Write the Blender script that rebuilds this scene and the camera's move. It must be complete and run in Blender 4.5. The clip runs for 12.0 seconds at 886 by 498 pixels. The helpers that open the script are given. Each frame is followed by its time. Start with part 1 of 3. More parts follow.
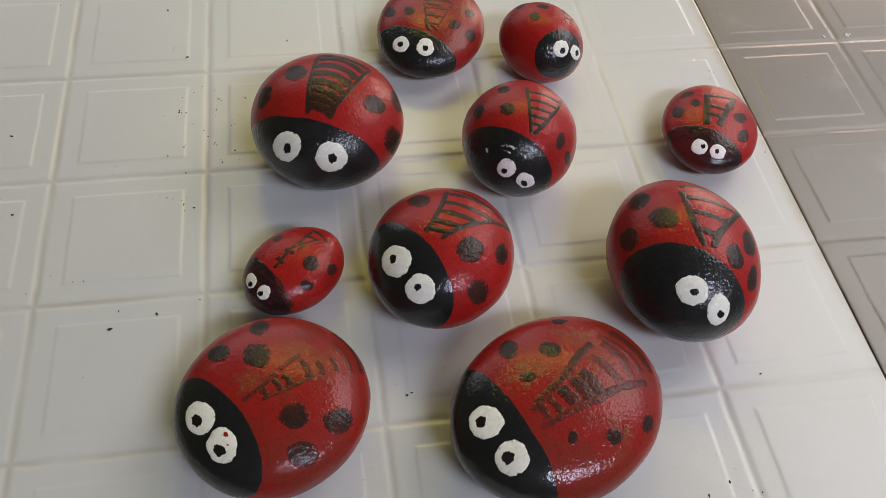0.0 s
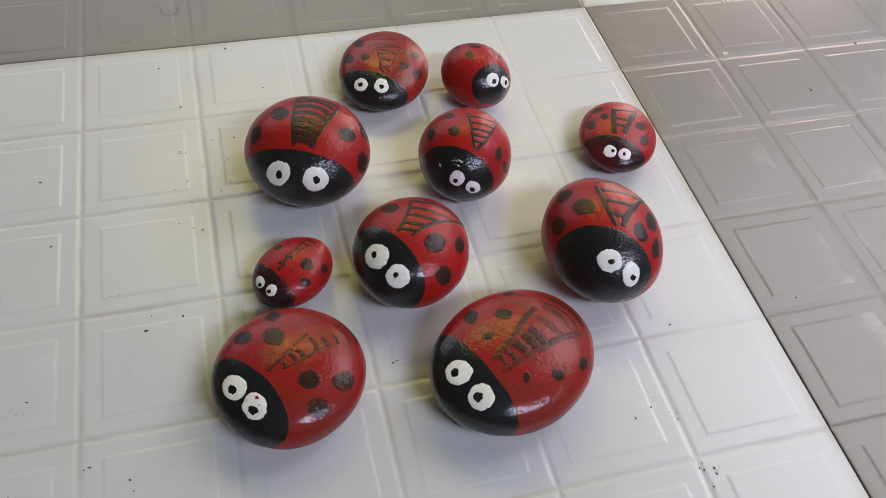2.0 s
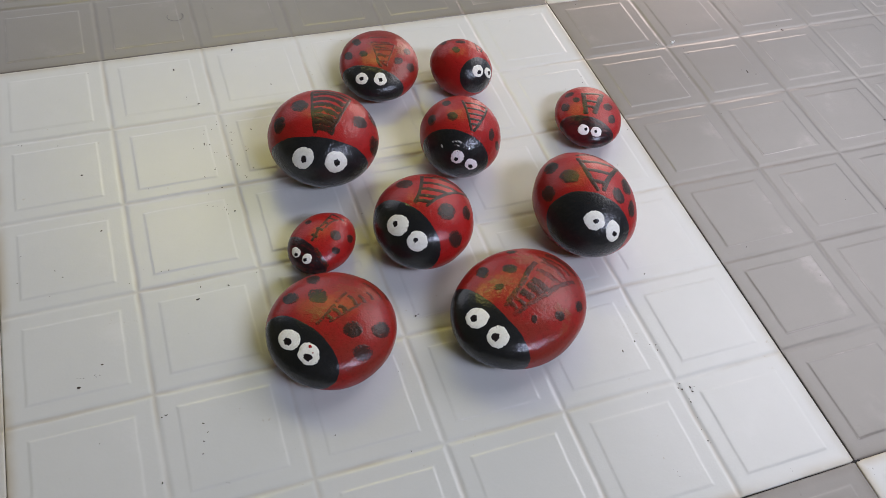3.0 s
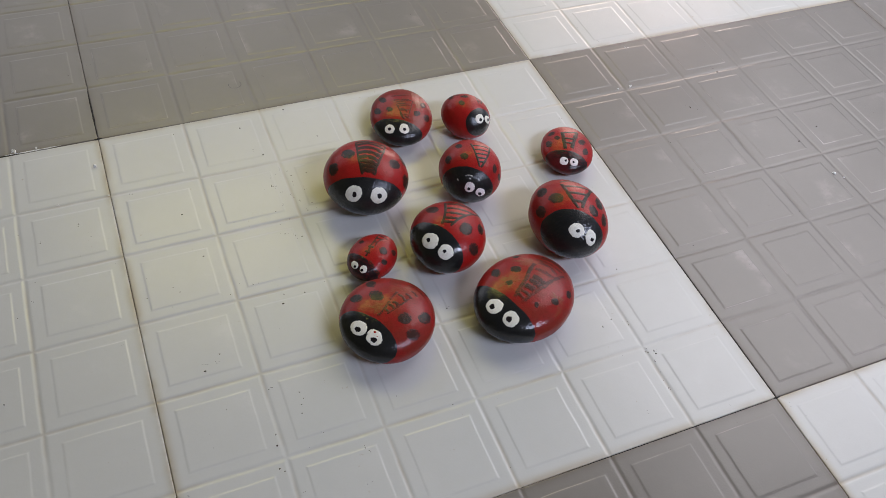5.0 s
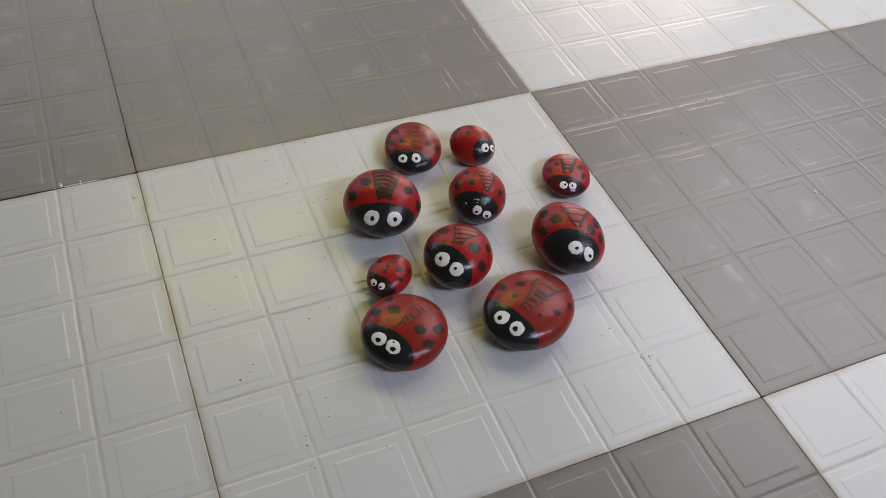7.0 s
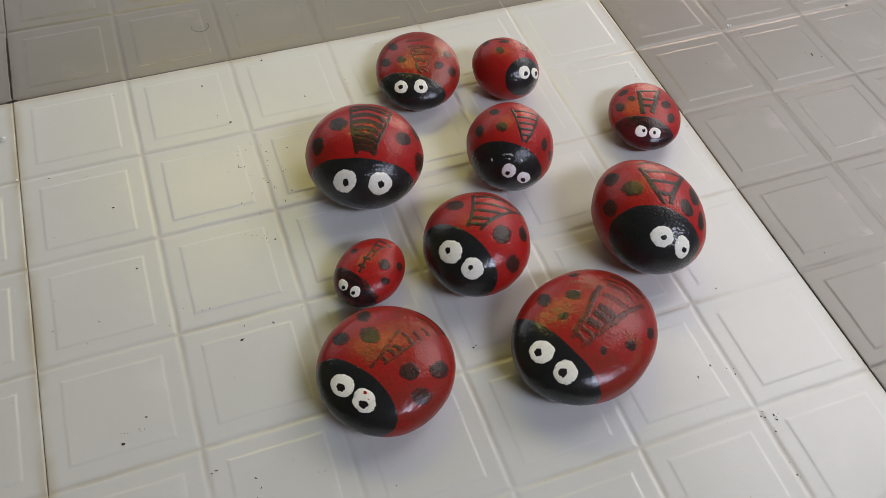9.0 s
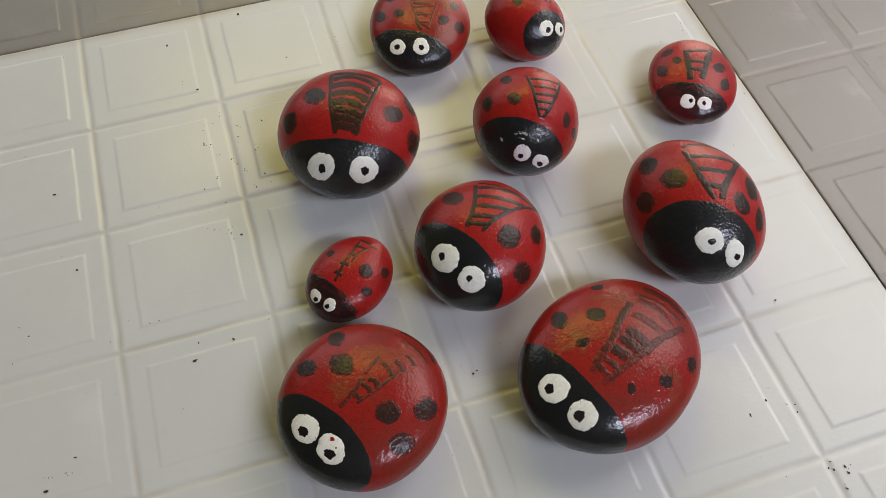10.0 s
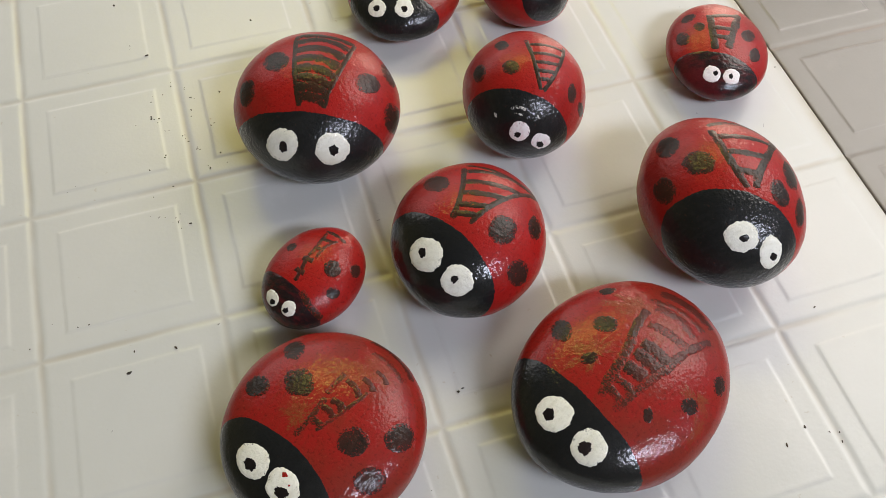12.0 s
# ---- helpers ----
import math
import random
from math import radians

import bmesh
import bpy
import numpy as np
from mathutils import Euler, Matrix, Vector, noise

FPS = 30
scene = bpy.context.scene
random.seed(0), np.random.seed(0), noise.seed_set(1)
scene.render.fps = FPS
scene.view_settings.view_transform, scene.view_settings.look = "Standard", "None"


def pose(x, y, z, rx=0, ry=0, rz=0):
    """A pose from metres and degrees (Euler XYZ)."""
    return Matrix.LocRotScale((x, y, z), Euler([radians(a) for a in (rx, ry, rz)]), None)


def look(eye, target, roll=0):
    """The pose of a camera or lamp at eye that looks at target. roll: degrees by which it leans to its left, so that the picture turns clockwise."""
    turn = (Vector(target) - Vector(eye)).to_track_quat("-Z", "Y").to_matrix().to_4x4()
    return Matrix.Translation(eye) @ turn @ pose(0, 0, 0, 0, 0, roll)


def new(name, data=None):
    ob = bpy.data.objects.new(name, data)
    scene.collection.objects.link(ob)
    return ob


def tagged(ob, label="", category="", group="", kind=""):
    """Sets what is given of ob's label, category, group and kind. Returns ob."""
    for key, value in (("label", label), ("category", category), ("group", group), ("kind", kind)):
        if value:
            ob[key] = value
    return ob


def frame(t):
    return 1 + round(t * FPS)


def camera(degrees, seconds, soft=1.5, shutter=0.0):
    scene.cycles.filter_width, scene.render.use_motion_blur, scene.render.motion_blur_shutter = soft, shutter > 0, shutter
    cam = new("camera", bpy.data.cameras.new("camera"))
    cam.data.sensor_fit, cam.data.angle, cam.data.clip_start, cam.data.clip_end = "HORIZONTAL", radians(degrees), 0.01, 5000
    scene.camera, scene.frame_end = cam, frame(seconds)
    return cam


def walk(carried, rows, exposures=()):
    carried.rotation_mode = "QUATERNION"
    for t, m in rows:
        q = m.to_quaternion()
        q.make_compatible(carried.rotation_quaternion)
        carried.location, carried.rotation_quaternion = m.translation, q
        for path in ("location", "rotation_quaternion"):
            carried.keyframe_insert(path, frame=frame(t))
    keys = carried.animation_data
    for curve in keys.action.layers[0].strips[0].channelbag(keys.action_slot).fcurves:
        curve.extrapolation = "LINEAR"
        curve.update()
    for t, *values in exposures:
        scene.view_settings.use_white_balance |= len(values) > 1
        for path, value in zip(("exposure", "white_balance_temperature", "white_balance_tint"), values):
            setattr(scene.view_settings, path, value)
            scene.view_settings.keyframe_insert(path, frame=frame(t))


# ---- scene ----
cam = camera(54.2, 12.0, soft=0.6)
PATH = [
    (0, (-0.014, -0.153, 0.221), (0.267, 1.019, -1.375), 6.2),
    (0.5, (-0.007, -0.157, 0.223), (0.231, 1.034, -1.366), 4.5),
    (1, (-0.002, -0.161, 0.222), (0.212, 1.051, -1.355), 3.5),
    (1.5, (-0.017, -0.177, 0.24), (0.305, 1.024, -1.327), 5.2),
    (2, (-0.033, -0.199, 0.263), (0.379, 1.005, -1.28), 6.0),
    (2.5, (-0.056, -0.214, 0.279), (0.444, 0.97, -1.253), 7.6),
    (3, (-0.076, -0.229, 0.293), (0.479, 0.921, -1.245), 8.7),
    (3.2, (-0.081, -0.236, 0.302), (0.479, 0.907, -1.24), 8.1),
    (4.8, (-0.129, -0.287, 0.373), (0.479, 0.869, -1.142), 7.6),
    (5, (-0.132, -0.294, 0.378), (0.478, 0.875, -1.126), 7.3),
    (5.5, (-0.138, -0.301, 0.386), (0.482, 0.882, -1.103), 7.0),
    (6, (-0.142, -0.311, 0.396), (0.473, 0.885, -1.084), 6.5),
    (6.5, (-0.144, -0.318, 0.405), (0.47, 0.89, -1.066), 6.0),
    (7, (-0.149, -0.325, 0.408), (0.459, 0.898, -1.053), 5.5),
    (7.2, (-0.151, -0.326, 0.415), (0.451, 0.891, -1.053), 5.4),
    (8.8, (-0.08, -0.208, 0.297), (0.411, 0.939, -1.265), 4.1),
    (9, (-0.074, -0.194, 0.288), (0.401, 0.92, -1.303), 4.2),
    (9.5, (-0.061, -0.166, 0.27), (0.364, 0.887, -1.377), 3.7),
    (10, (-0.039, -0.149, 0.251), (0.303, 0.891, -1.423), 0.6),
    (10.5, (-0.028, -0.137, 0.238), (0.267, 0.882, -1.457), -1.1),
    (11, (-0.026, -0.123, 0.227), (0.272, 0.861, -1.488), -0.4),
    (11.5, (-0.026, -0.125, 0.22), (0.285, 0.878, -1.482), 0.1),
    (12, (-0.027, -0.126, 0.216), (0.314, 0.887, -1.475), 1.5),
]
EXPOSURES = [(0, -0.46, 6900, 13), (1.0, -0.46, 6900, 13), (1.5, -0.34, 6700, 14), (2.5, -0.32, 6400, 15), (5.0, -0.49, 6450, 15), (7.2, -0.58, 6550, 15), (9.5, -0.38, 6900, 12), (10.5, -0.31, 7000, 11), (12.0, -0.07, 7100, 10)]
walk(cam, [(t, look(eye, target, roll)) for t, eye, target, roll in PATH], EXPOSURES)


# ---------------------------------------------------------------- world and light
world = bpy.data.worlds.new("daylight")
scene.world = world
world.use_nodes = True
wn = world.node_tree.nodes
sky = wn.new("ShaderNodeTexSky")
sky.sky_type = "NISHITA"
sky.sun_disc = False
sky.sun_elevation = radians(52)
sky.sun_rotation = radians(60)
wn["Background"].inputs["Strength"].default_value = 0.10
world.node_tree.links.new(sky.outputs["Color"], wn["Background"].inputs["Color"])


def opening_light(name, eye, target, width, height, watts, colour, spread=180):
    """Area lamp for daylight from one unseen side, set in an added opening; spread: its fan, narrowed to grade the
    floor.
    """
    lamp = bpy.data.lights.new(name, "AREA")
    lamp.shape, lamp.size, lamp.size_y, lamp.energy, lamp.color, lamp.spread = "RECTANGLE", width, height, watts, colour, radians(spread)
    ob = new(name, lamp)
    ob.matrix_world = look(eye, target)
    return ob


# added lamps for unseen daylight: east side, yellow north ahead, bluish south behind the camera
opening_light("daylight_east", (0.89, 0.40, 0.84), (0.42, 0.42, 0.0), 0.80, 0.65, 4.3, (0.99, 0.985, 1.0), 120)
opening_light("daylight_east_low", (0.89, 1.02, 0.30), (0.3, 0.1, 0.0), 0.4, 0.4, 4.6, (1.0, 0.77, 0.66))
opening_light("daylight_north_high", (0.28, 1.66, 1.80), (0.05, 0.15, 0.0), 1.20, 0.40, 12.0, (0.94, 0.87, 0.18))
# added neutral fill, no known source: lifts the gloss of the far grey tiles
opening_light("fill_north_low", (-0.35, 1.66, 0.75), (-0.2, 0.05, 0.3), 1.5, 0.8, 5.0, (0.99, 0.98, 0.96))
opening_light("daylight_south", (0.54, -0.89, 1.00), (0.48, 0.20, 0.0), 0.66, 0.20, 6.0, (0.69, 0.77, 1.0), 95)


# ---------------------------------------------------------------- materials
def material(name, rough=0.5, coat=0.0):
    m = bpy.data.materials.new(name)
    m.use_nodes = True
    nt = m.node_tree
    b = nt.nodes["Principled BSDF"]
    b.inputs["Roughness"].default_value = rough
    b.inputs["Coat Weight"].default_value = coat
    return m, nt, b


def node(nt, kind, **values):
    n = nt.nodes.new(kind)
    for key, value in values.items():
        n.inputs[key.replace("_", " ")].default_value = value
    return n


def noise_tex(nt, vec, scale, detail=4.0, rough=0.55):
    n = node(nt, "ShaderNodeTexNoise", Scale=scale, Detail=detail, Roughness=rough)
    nt.links.new(vec, n.inputs["Vector"])
    return n.outputs["Fac"]


def ramp(nt, fac, lo, hi):
    """0 below lo, 1 above hi."""
    n = nt.nodes.new("ShaderNodeMapRange")
    n.interpolation_type = "SMOOTHSTEP"
    n.inputs["From Min"].default_value, n.inputs["From Max"].default_value = lo, hi
    nt.links.new(fac, n.inputs["Value"])
    return n.outputs["Result"]


def math_node(nt, op, a, b):
    n = nt.nodes.new("ShaderNodeMath")
    n.operation = op
    for i, v in enumerate((a, b)):
        if hasattr(v, "links"):
            nt.links.new(v, n.inputs[i])
        else:
            n.inputs[i].default_value = v
    return n.outputs[0]


def mix(nt, fac, a, b):
    n = nt.nodes.new("ShaderNodeMix")
    n.data_type = "RGBA"
    for i, v in ((0, fac), (6, a), (7, b)):
        if hasattr(v, "links"):
            nt.links.new(v, n.inputs[i])
        else:
            n.inputs[i].default_value = (*v, 1) if isinstance(v, tuple) else v
    return n.outputs[2]


def bump(nt, b, height, distance, strength=1.0):
    n = node(nt, "ShaderNodeBump", Strength=strength, Distance=distance)
    nt.links.new(height, n.inputs["Height"])
    nt.links.new(n.outputs["Normal"], b.inputs["Normal"])
    return n.outputs["Normal"]


def obj_coord(nt):
    return nt.nodes.new("ShaderNodeTexCoord").outputs["Object"]


def tile_glaze(name, base, worn, stain, dusty):
    """Glazed ceramic: cloudy colour, yellowed rim along the joints, orange-peel gloss."""
    m, nt, b = material(name, 0.3)
    co = obj_coord(nt)
    info = nt.nodes.new("ShaderNodeObjectInfo")
    shift = nt.nodes.new("ShaderNodeVectorMath")
    shift.operation = "MULTIPLY_ADD"
    nt.links.new(info.outputs["Random"], shift.inputs[0])
    shift.inputs[1].default_value = (7.0, 5.0, 3.0)
    nt.links.new(co, shift.inputs[2])
    vec = shift.outputs[0]
    cloud = ramp(nt, noise_tex(nt, vec, 9.0, 5), 0.3, 0.72)
    fine = ramp(nt, noise_tex(nt, vec, 160.0, 3), 0.35, 0.7)
    col = mix(nt, math_node(nt, "MULTIPLY", cloud, 0.40), base, worn)
    col = mix(nt, math_node(nt, "MULTIPLY", fine, 0.10), col, worn)
    # yellow-brown staining close to the tile's rim
    sep = nt.nodes.new("ShaderNodeSeparateXYZ")
    nt.links.new(co, sep.inputs[0])
    edge = math_node(nt, "MAXIMUM", math_node(nt, "ABSOLUTE", sep.outputs["X"], 0), math_node(nt, "ABSOLUTE", sep.outputs["Y"], 0))
    patchy = ramp(nt, noise_tex(nt, vec, 26.0, 4), 0.34, 0.62)
    rim = math_node(nt, "MULTIPLY", math_node(nt, "POWER", ramp(nt, edge, 0.1440, 0.1499), 1.7), math_node(nt, "ADD", math_node(nt, "MULTIPLY", patchy, 0.5), 0.10))
    col = mix(nt, rim, col, stain)
    # dirt that settles along the grooves between the cells
    groove = math_node(nt, "MULTIPLY", ramp(nt, sep.outputs["Z"], -0.00005, -0.00030), math_node(nt, "MULTIPLY", patchy, 0.35))
    col = mix(nt, groove, col, stain)
    # pale wear along the edges of the raised panels, dusty smears and scuffs
    smear = ramp(nt, noise_tex(nt, vec, 34.0, 6, 0.65), 0.50, 0.70)
    edge_up, edge_down = ramp(nt, sep.outputs["Z"], 0.00001, 0.00006), ramp(nt, sep.outputs["Z"], 0.00017, 0.00011)
    wear = math_node(nt, "MULTIPLY", math_node(nt, "MULTIPLY", edge_up, edge_down), math_node(nt, "ADD", math_node(nt, "MULTIPLY", smear, 0.55), 0.08))
    col = mix(nt, wear, col, dusty)
    col = mix(nt, math_node(nt, "MULTIPLY", smear, 0.035), col, dusty)
    scuff = ramp(nt, noise_tex(nt, vec, 420.0, 2), 0.70, 0.76)
    col = mix(nt, math_node(nt, "MULTIPLY", math_node(nt, "MULTIPLY", scuff, smear), 0.5), col, stain)
    nt.links.new(col, b.inputs["Base Color"])
    rough = math_node(nt, "ADD", math_node(nt, "MULTIPLY", cloud, 0.05), 0.33)
    nt.links.new(rough, b.inputs["Roughness"])
    peel = math_node(nt, "ADD", noise_tex(nt, vec, 900.0, 2), math_node(nt, "MULTIPLY", noise_tex(nt, vec, 160.0, 2), 0.12))
    bump(nt, b, peel, 0.00006, 0.25)
    b.inputs["Specular IOR Level"].default_value = 0.12
    b.inputs["Coat Weight"].default_value, b.inputs["Coat Roughness"].default_value = 0.65, 0.21
    glaze = node(nt, "ShaderNodeBump", Strength=1.0, Distance=0.00010)
    nt.links.new(peel, glaze.inputs["Height"])
    nt.links.new(glaze.outputs["Normal"], b.inputs["Coat Normal"])
    return m


def paint(name, base, second, thin, rough, coat, grain=0.0002, dry=0.30, patch_lo=0.52, patch_hi=0.72, share=0.7, ground=None, cover=0.40, fray=0.20, pitted=0.45):
    """Hand-brushed varnished paint on gritty stone. ground: the paint below, which shows through the grain and at frayed edges."""
    m, nt, b = material(name, rough, coat)
    b.inputs["Coat Roughness"].default_value = 0.06
    b.inputs["Coat IOR"].default_value = 1.45
    b.inputs["Specular IOR Level"].default_value = 0.1
    co = obj_coord(nt)
    big = ramp(nt, noise_tex(nt, co, 55.0, 4), patch_lo, patch_hi)
    stretch = nt.nodes.new("ShaderNodeMapping")
    stretch.inputs["Scale"].default_value = (900, 260, 500)
    stretch.inputs["Rotation"].default_value = (0.3, 0.2, 0.6)
    nt.links.new(co, stretch.inputs["Vector"])
    brush = noise_tex(nt, stretch.outputs[0], 1.0, 3)
    grit = noise_tex(nt, co, 1400.0, 4, 0.62)
    lumps = noise_tex(nt, co, 430.0, 3)
    flecks = ramp(nt, noise_tex(nt, co, 1100.0, 3), 0.62, 0.72)
    col = mix(nt, math_node(nt, "MULTIPLY", big, share), base, second)
    col = mix(nt, math_node(nt, "MULTIPLY", ramp(nt, brush, 0.42, 0.70), dry), col, second)
    col = mix(nt, math_node(nt, "MULTIPLY", flecks, thin), col, (0.42, 0.12, 0.05))
    pits = ramp(nt, grit, 0.46, 0.34)
    col = mix(nt, math_node(nt, "MULTIPLY", pits, pitted), col, tuple(c * 0.35 for c in second))
    if ground:
        rim = nt.nodes.new("ShaderNodeAttribute")
        rim.attribute_name = "rim"
        worn = math_node(nt, "MULTIPLY", math_node(nt, "POWER", rim.outputs["Fac"], 3.0), fray)
        hold = math_node(nt, "ADD", math_node(nt, "MULTIPLY", noise_tex(nt, co, 2300.0, 3), 0.65), math_node(nt, "MULTIPLY", lumps, 0.35))
        col = mix(nt, ramp(nt, math_node(nt, "SUBTRACT", hold, worn), cover - 0.05, cover + 0.05), ground, col)
    nt.links.new(col, b.inputs["Base Color"])
    nt.links.new(math_node(nt, "ADD", math_node(nt, "MULTIPLY", big, 0.10), rough), b.inputs["Roughness"])
    bump(nt, b, math_node(nt, "ADD", lumps, math_node(nt, "MULTIPLY", grit, 0.8)), grain, 0.7)
    varnish = node(nt, "ShaderNodeBump", Strength=1.0, Distance=grain * 1.15)
    nt.links.new(noise_tex(nt, co, 950.0, 2.5, 0.5), varnish.inputs["Height"])
    nt.links.new(varnish.outputs["Normal"], b.inputs["Coat Normal"])
    return m


def plain(name, base, second, rough, scale=6.0):
    m, nt, b = material(name, rough)
    co = obj_coord(nt)
    nt.links.new(mix(nt, ramp(nt, noise_tex(nt, co, scale, 6), 0.3, 0.7), base, second), b.inputs["Base Color"])
    bump(nt, b, noise_tex(nt, co, scale * 30, 3), 0.002, 0.3)
    return m


# for the unseen west wall, tinted to bounce yellow fill onto the stones
YELLOW_BOUNCE = plain("yellow_bounce", (0.26, 0.245, 0.11), (0.22, 0.21, 0.09), 0.8)
LIGHT_TILE = tile_glaze("light_glaze", (0.60, 0.60, 0.57), (0.53, 0.53, 0.49), (0.36, 0.27, 0.14), (0.68, 0.67, 0.64))
DARK_TILE = tile_glaze("grey_glaze", (0.222, 0.204, 0.178), (0.193, 0.178, 0.155), (0.15, 0.12, 0.09), (0.40, 0.36, 0.33))
MORTAR = plain("mortar", (0.10, 0.075, 0.05), (0.05, 0.04, 0.03), 0.9, 40)
PLASTER = plain("plaster", (0.30, 0.29, 0.28), (0.26, 0.25, 0.24), 0.8)
RED = paint("red_paint", (0.34, 0.012, 0.010), (0.22, 0.010, 0.008), 0.10, 0.45, 0.5, grain=0.00020, patch_lo=0.44, patch_hi=0.74)
RED_WORN = paint("worn_red_paint", (0.28, 0.012, 0.010), (0.18, 0.022, 0.011), 0.12, 0.44, 0.55, grain=0.00013, patch_lo=0.45, patch_hi=0.66)
BLACK = paint("black_paint", (0.010, 0.011, 0.012), (0.018, 0.018, 0.018), 0.02, 0.40, 1.0, grain=0.00015)
BLACK_ROUGH = paint("pitted_black_paint", (0.010, 0.011, 0.012), (0.024, 0.024, 0.024), 0.05, 0.42, 0.95, grain=0.00026)
SPOT = paint("spot_paint", (0.016, 0.011, 0.008), (0.055, 0.014, 0.009), 0.10, 0.45, 0.45, dry=0.35, patch_lo=0.42, patch_hi=0.68, ground=(0.26, 0.013, 0.010), cover=0.35, fray=0.17)
# black strokes; their slight olive is reflected yellow light put into the base colour
BRUSHED = paint("brushed_black_paint", (0.020, 0.014, 0.008), (0.06, 0.016, 0.009), 0.10, 0.45, 0.45, dry=0.35, patch_lo=0.45, patch_hi=0.65, ground=(0.28, 0.013, 0.010), cover=0.36, fray=0.16)
SMUDGED = paint("smudged_black_paint", (0.014, 0.009, 0.010), (0.13, 0.010, 0.014), 0.06, 0.40, 0.8, dry=0.5, patch_lo=0.46, patch_hi=0.62)
FADED = paint("faded_black_paint", (0.018, 0.012, 0.008), (0.10, 0.014, 0.009), 0.12, 0.45, 0.5, dry=0.35, patch_lo=0.40, patch_hi=0.62, ground=(0.24, 0.014, 0.010), cover=0.38, fray=0.18)
WASHED = paint("thin_black_paint", (0.030, 0.016, 0.009), (0.12, 0.018, 0.010), 0.12, 0.45, 0.5, dry=0.4, patch_lo=0.40, patch_hi=0.62, ground=(0.24, 0.014, 0.010), cover=0.45, fray=0.14)
# brown sheen of reflected yellow light, put into the colour of the flat tops
SHEEN_TINT = paint("brown_sheen", (0.20, 0.050, 0.016), (0.24, 0.022, 0.011), 0.20, 0.45, 0.6, dry=0.5, patch_lo=0.40, patch_hi=0.60, ground=(0.25, 0.014, 0.010), cover=0.42, fray=0.30)
WHITE = paint("white_paint", (0.88, 0.86, 0.76), (0.70, 0.67, 0.54), 0.0, 0.45, 0.3, grain=0.0003, dry=0.45, ground=(0.30, 0.29, 0.26), cover=0.28, fray=0.16, pitted=0.12)
PINK_WHITE = paint("pinkish_white_paint", (0.88, 0.84, 0.82), (0.74, 0.56, 0.55), 0.0, 0.45, 0.3, grain=0.0003, dry=0.5, ground=(0.34, 0.22, 0.22), cover=0.28, fray=0.16, pitted=0.12)
THIN_WHITE = paint("thin_white_paint", (0.75, 0.74, 0.70), (0.5, 0.48, 0.46), 0.0, 0.45, 0.5, ground=(0.012, 0.012, 0.012), cover=0.50, fray=0.12)
PUPIL = paint("pupil_paint", (0.012, 0.010, 0.010), (0.03, 0.02, 0.02), 0.0, 0.35, 0.2)
CRUMB = plain("dirt", (0.035, 0.03, 0.025), (0.07, 0.05, 0.03), 0.9, 300)
CHIP = plain("white_chip", (0.80, 0.79, 0.76), (0.7, 0.69, 0.66), 0.7, 200)


# ---------------------------------------------------------------- mesh helpers
def mesh_object(name, verts, faces, mat, parent=None, smooth=True, rim=None):
    """A mesh of its own; rim: how near each vertex lies to the edge of a dab of paint, 0 to 1."""
    me = bpy.data.meshes.new(name)
    me.from_pydata([tuple(v) for v in verts], [], faces)
    if rim:
        me.attributes.new("rim", "FLOAT", "POINT").data.foreach_set("value", rim)
    me.materials.append(mat)
    if smooth:
        me.polygons.foreach_set("use_smooth", [True] * len(me.polygons))
    me.update()
    ob = new(name, me)
    ob.parent = parent
    return ob


def box(name, lo, hi, mat, parent=None, bevel=0.004):
    bm = bmesh.new()
    bmesh.ops.create_cube(bm, size=1.0)
    for v in bm.verts:
        v.co = Vector(((lo[i] + hi[i]) / 2 + v.co[i] * (hi[i] - lo[i]) for i in range(3)))
    bmesh.ops.bevel(bm, geom=bm.edges[:], offset=bevel, segments=1, affect="EDGES")
    me = bpy.data.meshes.new(name)
    bm.to_mesh(me)
    bm.free()
    me.materials.append(mat)
    ob = new(name, me)
    ob.parent = parent
    return ob


# ---------------------------------------------------------------- unseen porch added round the floor (plain closing walls that shape the light)
def porch():
    x0, x1, y0, y1, top, t = -1.53, 0.93, -0.93, 1.7, 2.4, 0.12
    tagged(box("ceiling", (x0 - t, y0 - t, top), (x1 + t, y1 + t, top + t), PLASTER), "unseen plain plastered ceiling added to close the place", "ceiling", kind="structure")
    # added reflector: its yellow warms the stones' western shadows
    tagged(box("bounce_wall_west", (x0 - t, y0 - t, -0.1), (x0, y1 + t, top - 0.003), YELLOW_BOUNCE), "unseen plain yellowish wall added to bounce warm light", "wall", kind="structure")

    def wall(name, along, at, a0, a1, holes):
        """A wall with rectangular openings (from, to, sill, head), built round them."""
        root = tagged(new(name), "unseen plastered wall added to close the place, with a lamp opening", "wall", kind="structure")
        h0, h1, sill, head = holes
        out = (at, at + t) if at > 0 else (at - t, at)
        for p0, p1, z0, z1 in ((a0, h0, -0.1, top), (h1, a1, -0.1, top), (h0, h1, -0.1, sill), (h0, h1, head, top)):
            lo, hi = ((out[0], p0, z0), (out[1], p1, z1 - 0.003)) if along == "y" else ((p0, out[0], z0), (p1, out[1], z1 - 0.003))
            box("wall_panel", lo, hi, PLASTER, root, 0.002)

    wall("wall_east", "y", x1, y0, y1, (-0.12, 1.25, 0.08, 1.3))
    wall("wall_north", "x", y1, x0, x1, (-1.15, 0.89, 0.3, 2.15))
    wall("wall_south", "x", y0, x0, x1, (0.18, 0.90, 0.86, 1.14))


porch()


